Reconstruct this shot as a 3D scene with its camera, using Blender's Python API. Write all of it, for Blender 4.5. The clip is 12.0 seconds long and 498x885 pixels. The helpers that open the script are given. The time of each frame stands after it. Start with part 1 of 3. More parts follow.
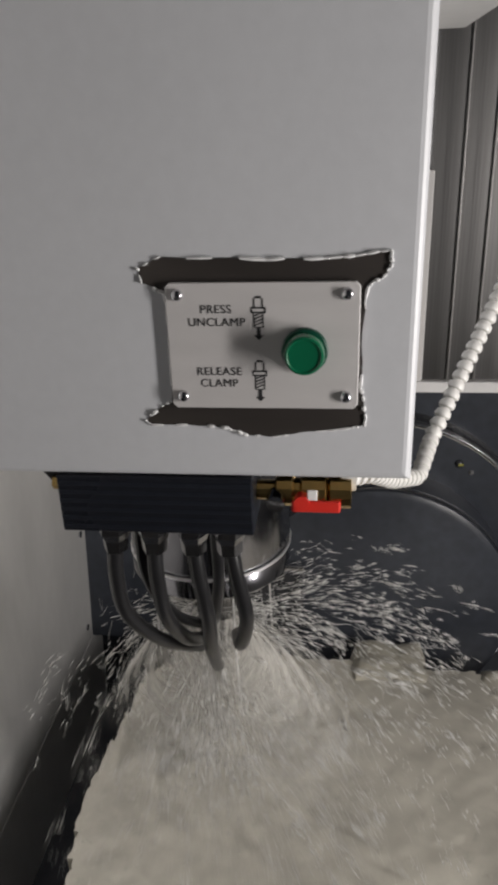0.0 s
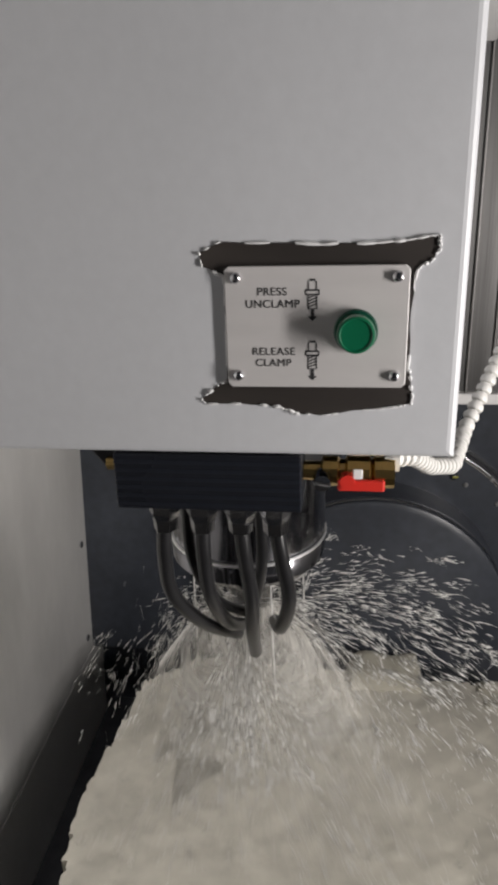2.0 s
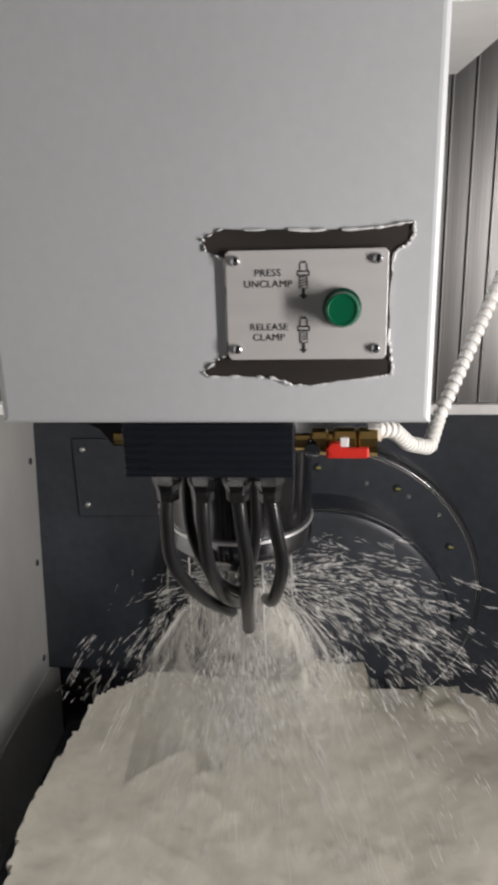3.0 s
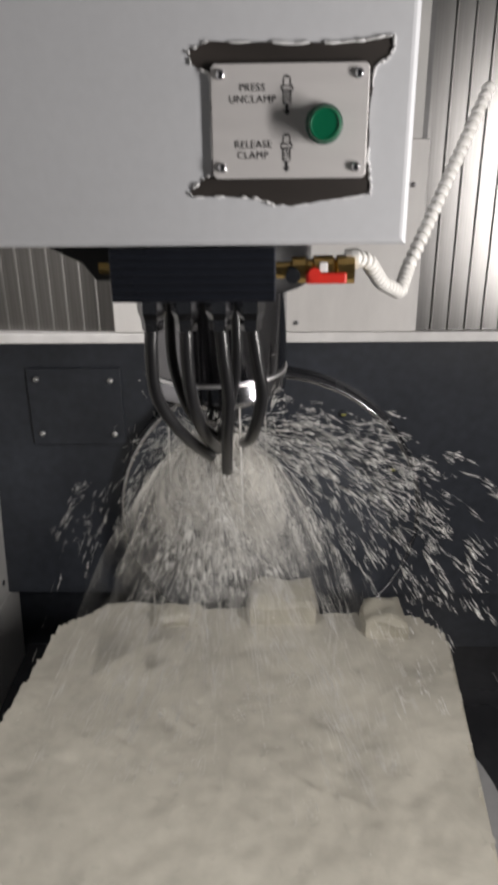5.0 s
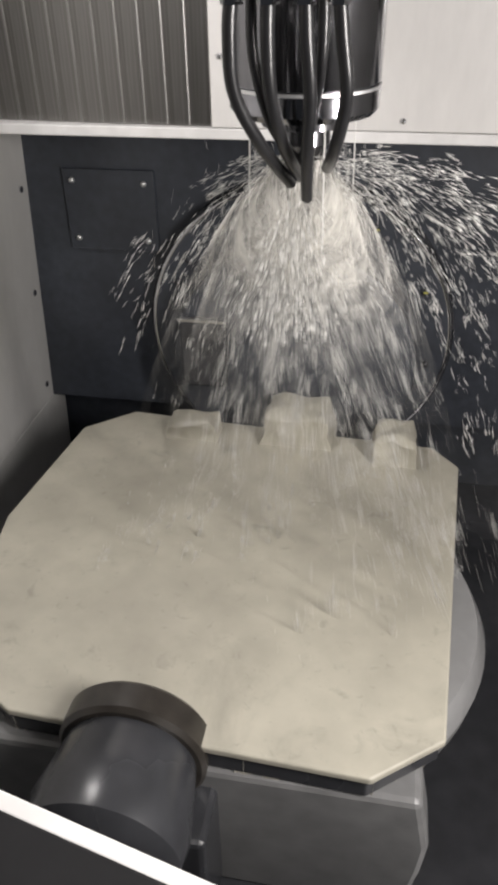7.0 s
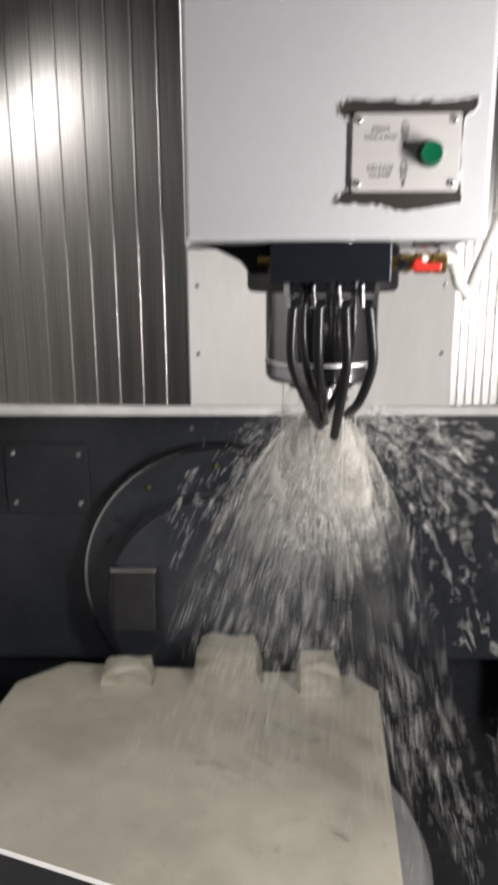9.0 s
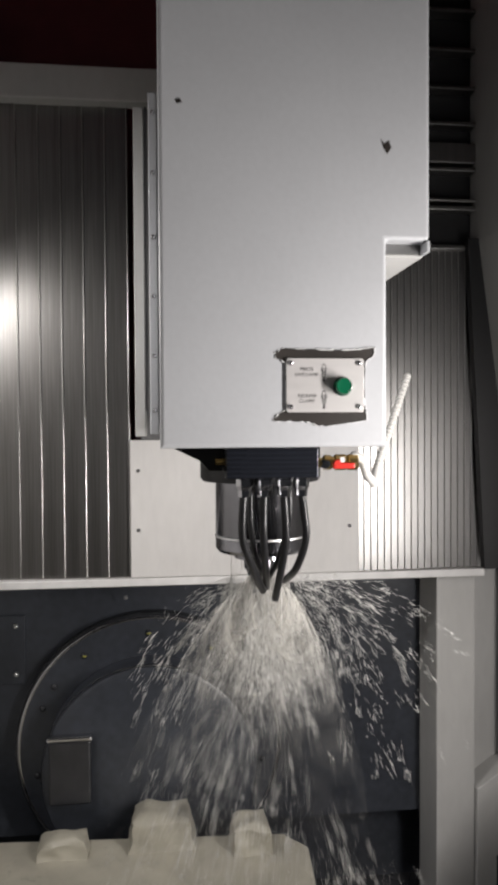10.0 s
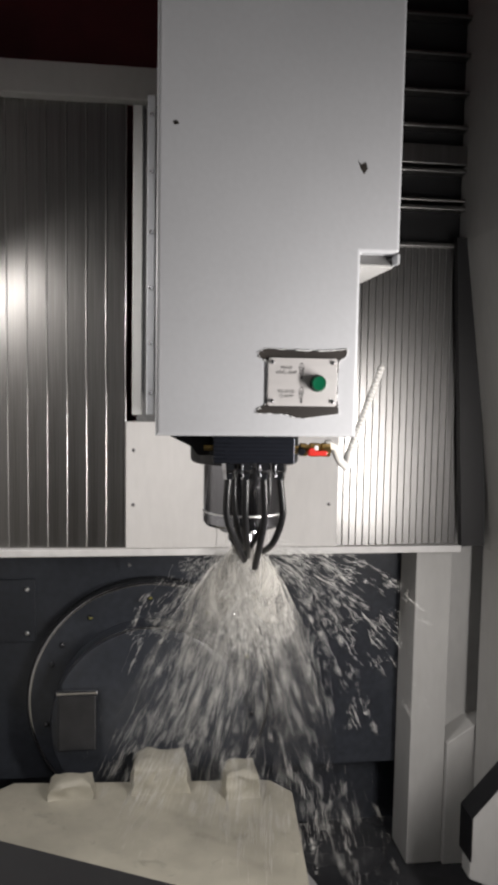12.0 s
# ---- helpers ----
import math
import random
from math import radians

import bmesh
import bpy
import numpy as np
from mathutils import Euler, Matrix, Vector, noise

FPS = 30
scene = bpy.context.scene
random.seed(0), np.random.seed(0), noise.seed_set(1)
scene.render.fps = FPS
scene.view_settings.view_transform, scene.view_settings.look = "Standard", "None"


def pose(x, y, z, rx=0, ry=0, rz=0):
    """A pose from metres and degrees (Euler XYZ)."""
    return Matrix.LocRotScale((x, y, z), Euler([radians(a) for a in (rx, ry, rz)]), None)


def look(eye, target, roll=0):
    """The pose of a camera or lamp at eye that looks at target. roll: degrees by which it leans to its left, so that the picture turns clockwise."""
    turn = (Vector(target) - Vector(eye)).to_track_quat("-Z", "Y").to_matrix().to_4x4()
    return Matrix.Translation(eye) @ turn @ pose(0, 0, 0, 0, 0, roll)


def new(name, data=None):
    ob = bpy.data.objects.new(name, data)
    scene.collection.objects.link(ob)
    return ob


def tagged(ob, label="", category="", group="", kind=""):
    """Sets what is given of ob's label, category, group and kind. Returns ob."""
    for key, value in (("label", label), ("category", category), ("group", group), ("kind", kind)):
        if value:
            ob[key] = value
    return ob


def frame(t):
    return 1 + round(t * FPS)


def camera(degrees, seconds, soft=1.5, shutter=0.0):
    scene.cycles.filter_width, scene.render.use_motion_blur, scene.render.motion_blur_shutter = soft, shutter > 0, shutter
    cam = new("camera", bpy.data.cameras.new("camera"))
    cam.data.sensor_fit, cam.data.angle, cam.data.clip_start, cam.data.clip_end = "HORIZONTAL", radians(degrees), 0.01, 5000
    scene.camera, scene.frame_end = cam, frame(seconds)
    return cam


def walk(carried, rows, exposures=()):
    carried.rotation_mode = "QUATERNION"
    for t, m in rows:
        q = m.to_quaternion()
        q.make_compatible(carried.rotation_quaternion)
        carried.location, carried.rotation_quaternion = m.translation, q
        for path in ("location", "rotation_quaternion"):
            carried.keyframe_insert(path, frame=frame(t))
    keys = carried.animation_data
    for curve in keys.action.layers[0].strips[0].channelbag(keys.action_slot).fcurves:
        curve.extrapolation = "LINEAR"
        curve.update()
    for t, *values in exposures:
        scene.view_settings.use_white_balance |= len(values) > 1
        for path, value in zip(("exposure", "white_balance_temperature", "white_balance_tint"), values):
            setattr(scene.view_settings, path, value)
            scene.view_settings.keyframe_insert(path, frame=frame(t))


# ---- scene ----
cam = camera(37.21, 12.0, soft=3.8, shutter=0.5)
walk(cam, [
    (0.0, pose(-0.357, -0.487, 1.510, 66.16, 1.84, 6.23)),
    (0.5, pose(-0.370, -0.473, 1.518, 65.55, 1.91, 6.64)),
    (1.0, pose(-0.352, -0.476, 1.521, 65.48, 2.12, 6.89)),
    (1.5, pose(-0.346, -0.491, 1.510, 66.12, 2.11, 7.10)),
    (2.0, pose(-0.331, -0.528, 1.494, 68.10, 1.74, 6.90)),
    (2.5, pose(-0.303, -0.572, 1.478, 70.34, 1.68, 5.54)),
    (3.0, pose(-0.265, -0.609, 1.443, 71.68, 1.49, 4.86)),
    (3.2, pose(-0.257, -0.617, 1.437, 71.83, 1.38, 4.15)),
    (4.8, pose(-0.265, -0.665, 1.444, 67.78, 1.27, 0.55)),
    (5.0, pose(-0.254, -0.677, 1.439, 66.85, 0.68, 1.35)),
    (5.5, pose(-0.128, -0.704, 1.411, 63.29, 0.34, 6.46)),
    (6.0, pose(-0.077, -0.722, 1.366, 59.80, 0.71, 8.90)),
    (6.5, pose(-0.062, -0.702, 1.356, 56.24, 1.32, 9.64)),
    (6.7, pose(-0.058, -0.717, 1.345, 55.81, 0.73, 10.03)),
    (8.3, pose(-0.025, -0.733, 1.401, 56.48, 1.38, 10.07)),
    (8.5, pose(-0.055, -0.774, 1.388, 61.53, 0.41, 8.03)),
    (9.0, pose(-0.120, -0.953, 1.372, 76.58, 0.24, 1.11)),
    (9.5, pose(-0.204, -1.080, 1.399, 85.31, 0.86, -4.80)),
    (10.0, pose(-0.207, -1.197, 1.453, 88.66, 0.32, -6.62)),
    (10.5, pose(-0.198, -1.328, 1.502, 88.62, -0.12, -6.05)),
    (11.0, pose(-0.207, -1.388, 1.529, 87.52, -0.35, -6.05)),
    (11.5, pose(-0.220, -1.391, 1.520, 87.27, -0.42, -6.10)),
    (12.0, pose(-0.240, -1.353, 1.534, 85.43, -0.97, -7.10)),
], exposures=[(0.0, 0.02), (0.6, 0.20), (2.5, 0.17), (3.2, 0.15), (4.8, 0.06), (6.0, 0.17), (6.7, 0.46), (8.5, 0.52), (9.0, 0.15), (9.5, 0.06), (12.0, 0.08)])

# travel of the spindle head: seconds, metres sideways with its carriage, metres up
TRAVEL = [(0.0, -0.462, -0.165), (0.5, -0.464, -0.155), (1.0, -0.456, -0.153), (1.5, -0.437, -0.156), (2.0, -0.407, -0.160), (2.5, -0.367, -0.163), (3.0, -0.329, -0.172), (3.2, -0.323, -0.170), (4.8, -0.279, -0.099), (5.0, -0.293, -0.089), (5.5, -0.241, -0.075), (6.0, -0.200, -0.072), (6.5, -0.164, -0.061), (6.7, -0.150, -0.055), (8.3, -0.043, 0.002), (8.5, -0.038, 0.001), (9.0, -0.006, -0.027), (9.5, 0.000, -0.029), (10.0, 0.001, -0.013), (10.5, 0.000, 0.004), (11.0, 0.000, 0.018), (11.5, -0.001, 0.014), (12.0, -0.029, 0.007)]

# ---------------------------------------------------------------- light
world = bpy.data.worlds.new("world")
scene.world = world
world.use_nodes = True
world.node_tree.nodes["Background"].inputs[0].default_value = (0.75, 0.78, 0.85, 1)
world.node_tree.nodes["Background"].inputs[1].default_value = 0.028


def area_lamp(name, eye, target, sx, sy, watts, colour):
    data = bpy.data.lights.new(name, "AREA")
    data.shape, data.size, data.size_y, data.energy, data.color = "RECTANGLE", sx, sy, watts, colour
    ob = new(name, data)
    ob.matrix_world = look(eye, target)
    return ob


LAMP_R = ((0.76, -0.43, 1.19), (-0.5, 0.0, 0.92))
LAMP_L = ((-0.93, 0.36, 1.80), (0.1, 0.35, 0.35))
area_lamp("work_lamp_light", *LAMP_R, 0.09, 0.72, 21, (1.0, 0.95, 0.92))
area_lamp("work_lamp_light", *LAMP_L, 0.09, 0.46, 9, (1.0, 0.96, 0.935))


# ---------------------------------------------------------------- materials
def material(name, colour, rough=0.5, metal=0.0, grain=0.06, scale=30.0, bump=0.0, stain=0.1, stain_scale=3.0,
             stretch=(1, 1, 1), alpha=1.0, coat=0.0, bump_scale=0.0):
    m = bpy.data.materials.new(name)
    m.use_nodes = True
    nt = m.node_tree
    n, l = nt.nodes, nt.links
    b = n["Principled BSDF"]
    co = n.new("ShaderNodeTexCoord")
    mp = n.new("ShaderNodeMapping")
    mp.inputs["Scale"].default_value = stretch
    l.new(co.outputs["Object"], mp.inputs["Vector"])
    fine, broad = n.new("ShaderNodeTexNoise"), n.new("ShaderNodeTexNoise")
    fine.inputs["Scale"].default_value, fine.inputs["Detail"].default_value = scale, 6
    broad.inputs["Scale"].default_value, broad.inputs["Detail"].default_value = stain_scale, 4
    l.new(mp.outputs[0], fine.inputs["Vector"])
    l.new(mp.outputs[0], broad.inputs["Vector"])
    base = n.new("ShaderNodeRGB")
    base.outputs[0].default_value = (*colour, 1)
    last = base.outputs[0]
    for tex, amount in ((fine, grain), (broad, stain)):
        ramp = n.new("ShaderNodeMapRange")
        ramp.inputs["From Min"].default_value, ramp.inputs["From Max"].default_value = 0.3, 0.7
        ramp.inputs["To Min"].default_value, ramp.inputs["To Max"].default_value = 1 - amount, 1 + amount
        l.new(tex.outputs["Fac"], ramp.inputs["Value"])
        mul = n.new("ShaderNodeVectorMath")
        mul.operation = "SCALE"
        l.new(last, mul.inputs[0])
        l.new(ramp.outputs[0], mul.inputs["Scale"])
        last = mul.outputs[0]
    l.new(last, b.inputs["Base Color"])
    rr = n.new("ShaderNodeMapRange")
    rr.inputs["To Min"].default_value, rr.inputs["To Max"].default_value = max(rough - 0.08, 0.02), min(rough + 0.08, 1)
    l.new(broad.outputs["Fac"], rr.inputs["Value"])
    l.new(rr.outputs[0], b.inputs["Roughness"])
    b.inputs["Metallic"].default_value = metal
    b.inputs["Alpha"].default_value = alpha
    b.inputs["Coat Weight"].default_value = coat
    if bump:
        bp = n.new("ShaderNodeBump")
        bp.inputs["Strength"].default_value, bp.inputs["Distance"].default_value = bump, 0.004
        src = fine
        if bump_scale:
            src = n.new("ShaderNodeTexNoise")
            src.inputs["Scale"].default_value, src.inputs["Detail"].default_value = bump_scale, 3
            l.new(mp.outputs[0], src.inputs["Vector"])
        l.new(src.outputs["Fac"], bp.inputs["Height"])
        l.new(bp.outputs[0], b.inputs["Normal"])
    return m


PAINT = material("grey_paint", (0.56, 0.57, 0.59), 0.42, grain=0.02, scale=90, stain=0.04, bump=0.05)
PAINT_WARM = material("warm_grey_paint", (0.66, 0.645, 0.63), 0.45, grain=0.03, scale=60, stain=0.07, stretch=(1, 1, 0.3))
WALL_GREY = material("wall_paint", (0.55, 0.545, 0.53), 0.45, grain=0.03, scale=40, stain=0.1, stretch=(1, 1, 0.4))
DARK = material("slate_paint", (0.042, 0.047, 0.058), 0.34, grain=0.15, scale=40, stain=0.25, bump=0.06)
BLACK = material("black_plastic", (0.012, 0.012, 0.013), 0.42, grain=0.1, scale=80)
RUBBER = material("black_rubber", (0.014, 0.014, 0.015), 0.30, grain=0.1, scale=60)
GROOVED = material("anodised_block", (0.018, 0.020, 0.027), 0.28, metal=0.4, grain=0.1, scale=60)
STEEL = material("brushed_stainless", (0.25, 0.245, 0.24), 0.31, metal=1.0, grain=0.10, scale=18, stain=0.10, stain_scale=2, stretch=(18, 18, 0.25), bump=0.04)
STEEL_DARK = material("oily_stainless", (0.29, 0.28, 0.27), 0.33, metal=1.0, grain=0.14, scale=16, stain=0.16, stain_scale=2, stretch=(14, 14, 0.3), bump=0.05)
DARK_CHROME = material("dark_chrome", (0.16, 0.16, 0.17), 0.16, metal=1.0, grain=0.1, scale=60)
LIP = material("bright_slat_edge", (0.44, 0.43, 0.42), 0.34, metal=1.0, grain=0.08, scale=20, stretch=(10, 10, 0.4))
CHROME = material("ground_steel", (0.58, 0.58, 0.60), 0.14, metal=1.0, grain=0.05, scale=40)
NOSE = material("oily_ground_steel", (0.30, 0.30, 0.32), 0.13, metal=1.0, grain=0.06, scale=40)
BRIGHT = material("bright_screw_steel", (0.80, 0.80, 0.80), 0.42, metal=1.0, grain=0.04)
FIN = material("anodised_fins", (0.030, 0.034, 0.046), 0.30, metal=0.6, grain=0.08, scale=60)
BRASS = material("brass", (0.62, 0.43, 0.16), 0.28, metal=1.0, grain=0.1, scale=60)
RED = material("red_vinyl", (0.62, 0.03, 0.02), 0.4, grain=0.05)
YELLOW = material("yellow_plastic", (0.30, 0.29, 0.05), 0.4)
GREEN = material("green_lens", (0.003, 0.115, 0.052), 0.25, grain=0.05, scale=80, coat=0.4)
GREEN_RIM = material("dark_green_rim", (0.003, 0.05, 0.03), 0.35)
PLATE_AL = material("satin_aluminium_plate", (0.66, 0.64, 0.63), 0.42, metal=0.25, grain=0.04, scale=70, stain=0.05, stretch=(0.2, 1, 1))
INK = material("black_ink", (0.02, 0.02, 0.022), 0.6)
GAP = material("bare_dark_metal", (0.030, 0.025, 0.022), 0.5, grain=0.3, scale=25, stain=0.4, stain_scale=14, stretch=(0.25, 1, 1))
SEALANT = material("white_sealant", (0.72, 0.72, 0.72), 0.5, grain=0.05, bump=0.2)
MILKY = material("wet_milky_plate", (0.42, 0.397, 0.330), 0.38, grain=0.07, scale=16, stain=0.16, stain_scale=3.4, bump=0.5, bump_scale=16)


def blotches(m, scale, low, high, keep):
    """Darker murky patches laid over a material's colour."""
    n, l = m.node_tree.nodes, m.node_tree.links
    b = n["Principled BSDF"]
    src = b.inputs["Base Color"].links[0].from_socket
    co, tex, mr, mul = n.new("ShaderNodeTexCoord"), n.new("ShaderNodeTexNoise"), n.new("ShaderNodeMapRange"), n.new("ShaderNodeVectorMath")
    tex.inputs["Scale"].default_value, tex.inputs["Detail"].default_value, tex.inputs["Roughness"].default_value = scale, 7, 0.62
    tex.inputs["Distortion"].default_value = 0.6
    l.new(co.outputs["Object"], tex.inputs["Vector"])
    mr.inputs["From Min"].default_value, mr.inputs["From Max"].default_value = low, high
    mr.inputs["To Min"].default_value, mr.inputs["To Max"].default_value = 1.0, keep
    l.new(tex.outputs["Fac"], mr.inputs["Value"])
    mul.operation = "SCALE"
    l.new(src, mul.inputs[0])
    l.new(mr.outputs[0], mul.inputs["Scale"])
    l.new(mul.outputs[0], b.inputs["Base Color"])


blotches(MILKY, 3.5, 0.56, 0.78, 0.66)
blotches(MILKY, 60.0, 0.62, 0.74, 0.80)
blotches(MILKY, 22.0, 0.60, 0.75, 0.72)
FOAM = material("aerated_foam", (0.475, 0.452, 0.390), 0.6, grain=0.06, scale=30, stain=0.10, stain_scale=4, bump=0.3, bump_scale=24)
blotches(FOAM, 6.0, 0.48, 0.85, 0.72)
blotches(FOAM, 26.0, 0.62, 0.78, 0.74)
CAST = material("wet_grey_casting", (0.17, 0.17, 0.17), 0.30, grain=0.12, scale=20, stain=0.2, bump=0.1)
CAST_DARK = material("oily_dark_casting", (0.035, 0.036, 0.040), 0.26, grain=0.15, scale=20, stain=0.25)
RIM_DARK = material("brown_black_rim", (0.030, 0.026, 0.022), 0.35, grain=0.3, scale=30, stain=0.3, bump=0.2)
MAROON = material("dark_maroon_roof", (0.15, 0.028, 0.034), 0.6, grain=0.1, scale=10, stain=0.2)
WHITE_HOSE = material("white_hose_plastic", (0.72, 0.71, 0.68), 0.4, grain=0.04)
WHITE_EDGE = material("white_edge_paint", (0.75, 0.74, 0.73), 0.4)


def water(name, colour):
    """Aerated coolant: light passes into and through every drop."""
    m = bpy.data.materials.new(name)
    m.use_nodes = True
    n, l = m.node_tree.nodes, m.node_tree.links
    n.remove(n["Principled BSDF"])
    dif, tra, body = n.new("ShaderNodeBsdfDiffuse"), n.new("ShaderNodeBsdfTranslucent"), n.new("ShaderNodeMixShader")
    dif.inputs["Color"].default_value = tra.inputs["Color"].default_value = (*colour, 1)
    l.new(dif.outputs[0], body.inputs[1])
    l.new(tra.outputs[0], body.inputs[2])
    l.new(body.outputs[0], n["Material Output"].inputs[0])
    return m


WATER = water("coolant_drops", (0.80, 0.795, 0.775))
BLOB = material("translucent_flange", (0.27, 0.27, 0.27), 0.28, grain=0.05, stain=0.15, bump=0.1)


# ---------------------------------------------------------------- mesh helpers
def link(name, bm, mat, parent=None, label="", smooth=False):
    me = bpy.data.meshes.new(name)
    bm.normal_update()
    bm.to_mesh(me)
    bm.free()
    me.materials.append(mat)
    if smooth:
        me.polygons.foreach_set("use_smooth", [True] * len(me.polygons))
        me.set_sharp_from_angle(angle=radians(40))
    ob = new(name, me)
    if parent:
        ob.parent = parent
    if label:
        ob["label"] = label
    return ob


def part(name, bm, mat, parent, label="", smooth=False):
    return link(name, bm, mat, parent, label, smooth)


def box(x0, x1, y0, y1, z0, z1, bevel=0.0, bm=None, seg=2):
    bm = bm or bmesh.new()
    r = bmesh.ops.create_cube(bm, size=1)
    bmesh.ops.scale(bm, vec=(x1 - x0, y1 - y0, z1 - z0), verts=r["verts"])
    bmesh.ops.translate(bm, vec=((x0 + x1) / 2, (y0 + y1) / 2, (z0 + z1) / 2), verts=r["verts"])
    if bevel:
        es = list({e for v in r["verts"] for e in v.link_edges})
        bmesh.ops.bevel(bm, geom=es, offset=bevel, segments=seg, affect="EDGES", profile=0.5)
    return bm


def lathe(profile, axis="z", at=(0, 0, 0), seg=32, bm=None, caps=True):
    """Turns (radius, height) pairs round an axis."""
    bm = bm or bmesh.new()
    rings = []
    for r, h in profile:
        ring = []
        for k in range(seg):
            a = 2 * math.pi * k / seg
            u, v = r * math.cos(a), r * math.sin(a)
            p = {"z": (u, v, h), "y": (u, h, v), "x": (h, u, v)}[axis]
            ring.append(bm.verts.new(Vector(p) + Vector(at)))
        rings.append(ring)
    for a, b in zip(rings, rings[1:]):
        for k in range(seg):
            bm.faces.new((a[k], a[(k + 1) % seg], b[(k + 1) % seg], b[k]))
    for ring, (r, h) in ((rings[0], profile[0]), (rings[-1], profile[-1])):
        if r > 1e-5 and caps:
            bm.faces.new(ring)
    bmesh.ops.remove_doubles(bm, verts=[v for r in rings for v in r], dist=1e-6)
    bmesh.ops.recalc_face_normals(bm, faces=bm.faces)
    return bm


def tube(points, radius, seg=12, bm=None, steps=8):
    """A round tube along a smooth line through the points; radius may be a list, one for each point."""
    bm = bm or bmesh.new()
    pts = [Vector(p) for p in points]
    rad = radius if isinstance(radius, (list, tuple)) else [radius] * len(pts)
    line, rs = [], []
    for i in range(len(pts) - 1):
        p0, p1, p2, p3 = pts[max(i - 1, 0)], pts[i], pts[i + 1], pts[min(i + 2, len(pts) - 1)]
        for s in range(steps):
            t = s / steps
            line.append(0.5 * (2 * p1 + (p2 - p0) * t + (2 * p0 - 5 * p1 + 4 * p2 - p3) * t * t + (3 * p1 - p0 - 3 * p2 + p3) * t ** 3))
            rs.append(rad[i] + (rad[i + 1] - rad[i]) * t)
    line.append(pts[-1])
    rs.append(rad[-1])
    rings, side = [], None
    for i, p in enumerate(line):
        d = (line[min(i + 1, len(line) - 1)] - line[max(i - 1, 0)]).normalized()
        if side is None:
            side = d.orthogonal().normalized()
        side = (side - d * side.dot(d)).normalized()
        up = d.cross(side)
        rings.append([bm.verts.new(p + (side * math.cos(a) + up * math.sin(a)) * rs[i]) for a in (2 * math.pi * k / seg for k in range(seg))])
    for a, b in zip(rings, rings[1:]):
        for k in range(seg):
            bm.faces.new((a[k], a[(k + 1) % seg], b[(k + 1) % seg], b[k]))
    bm.faces.new(rings[0][::-1])
    bm.faces.new(rings[-1])
    return bm


def prism(outline, lo, hi, plane="xy", bevel=0.0):
    """A flat outline given thickness from lo to hi."""
    bm = bmesh.new()
    put = {"xy": lambda a, b, h: (a, b, h), "xz": lambda a, b, h: (a, h, b), "yz": lambda a, b, h: (h, a, b)}[plane]
    low = [bm.verts.new(put(a, b, lo)) for a, b in outline]
    high = [bm.verts.new(put(a, b, hi)) for a, b in outline]
    n = len(outline)
    bm.faces.new(low[::-1])
    bm.faces.new(high)
    for k in range(n):
        bm.faces.new((low[k], low[(k + 1) % n], high[(k + 1) % n], high[k]))
    bmesh.ops.recalc_face_normals(bm, faces=bm.faces)
    if bevel:
        bmesh.ops.bevel(bm, geom=list(bm.edges), offset=bevel, segments=2, affect="EDGES", profile=0.5)
    return bm


def screw(parent, x, y, z, r=0.004, facing="y", mat=None, name="screw"):
    prof = [(0, -r * 0.75), (r * 0.55, -r * 0.7), (r * 0.9, -r * 0.4), (r, 0), (r, r * 0.3)]
    ob = part(name, lathe(prof, facing, seg=14), mat or CHROME, parent, smooth=True)
    ob.location = (x, y, z)
    return ob


def thing(name, label, category, at=(0, 0, 0), group="", kind=""):
    ob = new(name)
    ob.empty_display_size = 0.05
    ob.location = at
    return tagged(ob, label, category, group, kind)


# ---------------------------------------------------------------- the enclosure
def structure(name, bm, mat, label, category="wall"):
    return tagged(link(name, bm, mat), label, category, kind="structure")


structure("floor", box(-1.6, 1.6, -1.8, 1.4, -0.20, -0.12), CAST_DARK, "dark wet steel chip tray floor of the machine", "floor")
structure("ceiling", box(-1.6, 1.6, -0.3, 1.4, 2.95, 3.03), MAROON, "dark maroon shaded roof over the machine", "ceiling")
wall_back = structure("wall_back", box(-1.15, 0.80, 1.155, 1.20, 0.172, 1.005, 0.002), DARK, "dark slate painted lower back wall, wet with coolant")
structure("wall_recess", box(-1.15, 0.95, 1.285, 1.33, -0.12, 0.30), DARK, "dark wet wall of the chip recess below the back panel")
structure("wall_upper", box(-1.6, 1.6, 1.21, 1.27, 1.005, 2.95), MAROON, "dark maroon upper back of the machine")
structure("ledge", box(-0.978, 0.752, 0.925, 1.21, 0.995, 1.018, 0.003), WHITE_EDGE, "pale steel ledge above the dark back wall", "ledge")

# side walls; the left one leans a little below the ledge
wall_left = structure("wall_left", prism([(-1.026, 0.172), (-0.980, 1.0), (-0.980, 2.95), (-1.05, 2.95), (-1.096, 0.172)], -1.2, 1.155, "xz", 0.002), WALL_GREY, "pale grey painted steel side wall with bolts")
part("lower_panel", prism([(-1.040, -0.12), (-1.0255, 0.1715), (-1.096, 0.1715), (-1.11, -0.12)], -1.2, 1.235, "xz", 0.002), WALL_GREY, wall_left)
for by, bz in ((1.11, 0.532), (1.11, 0.235), (1.11, 0.82)):
    screw(wall_left, -1.0245 + (bz - 0.172) * 0.0556, by, bz, 0.009, "x")

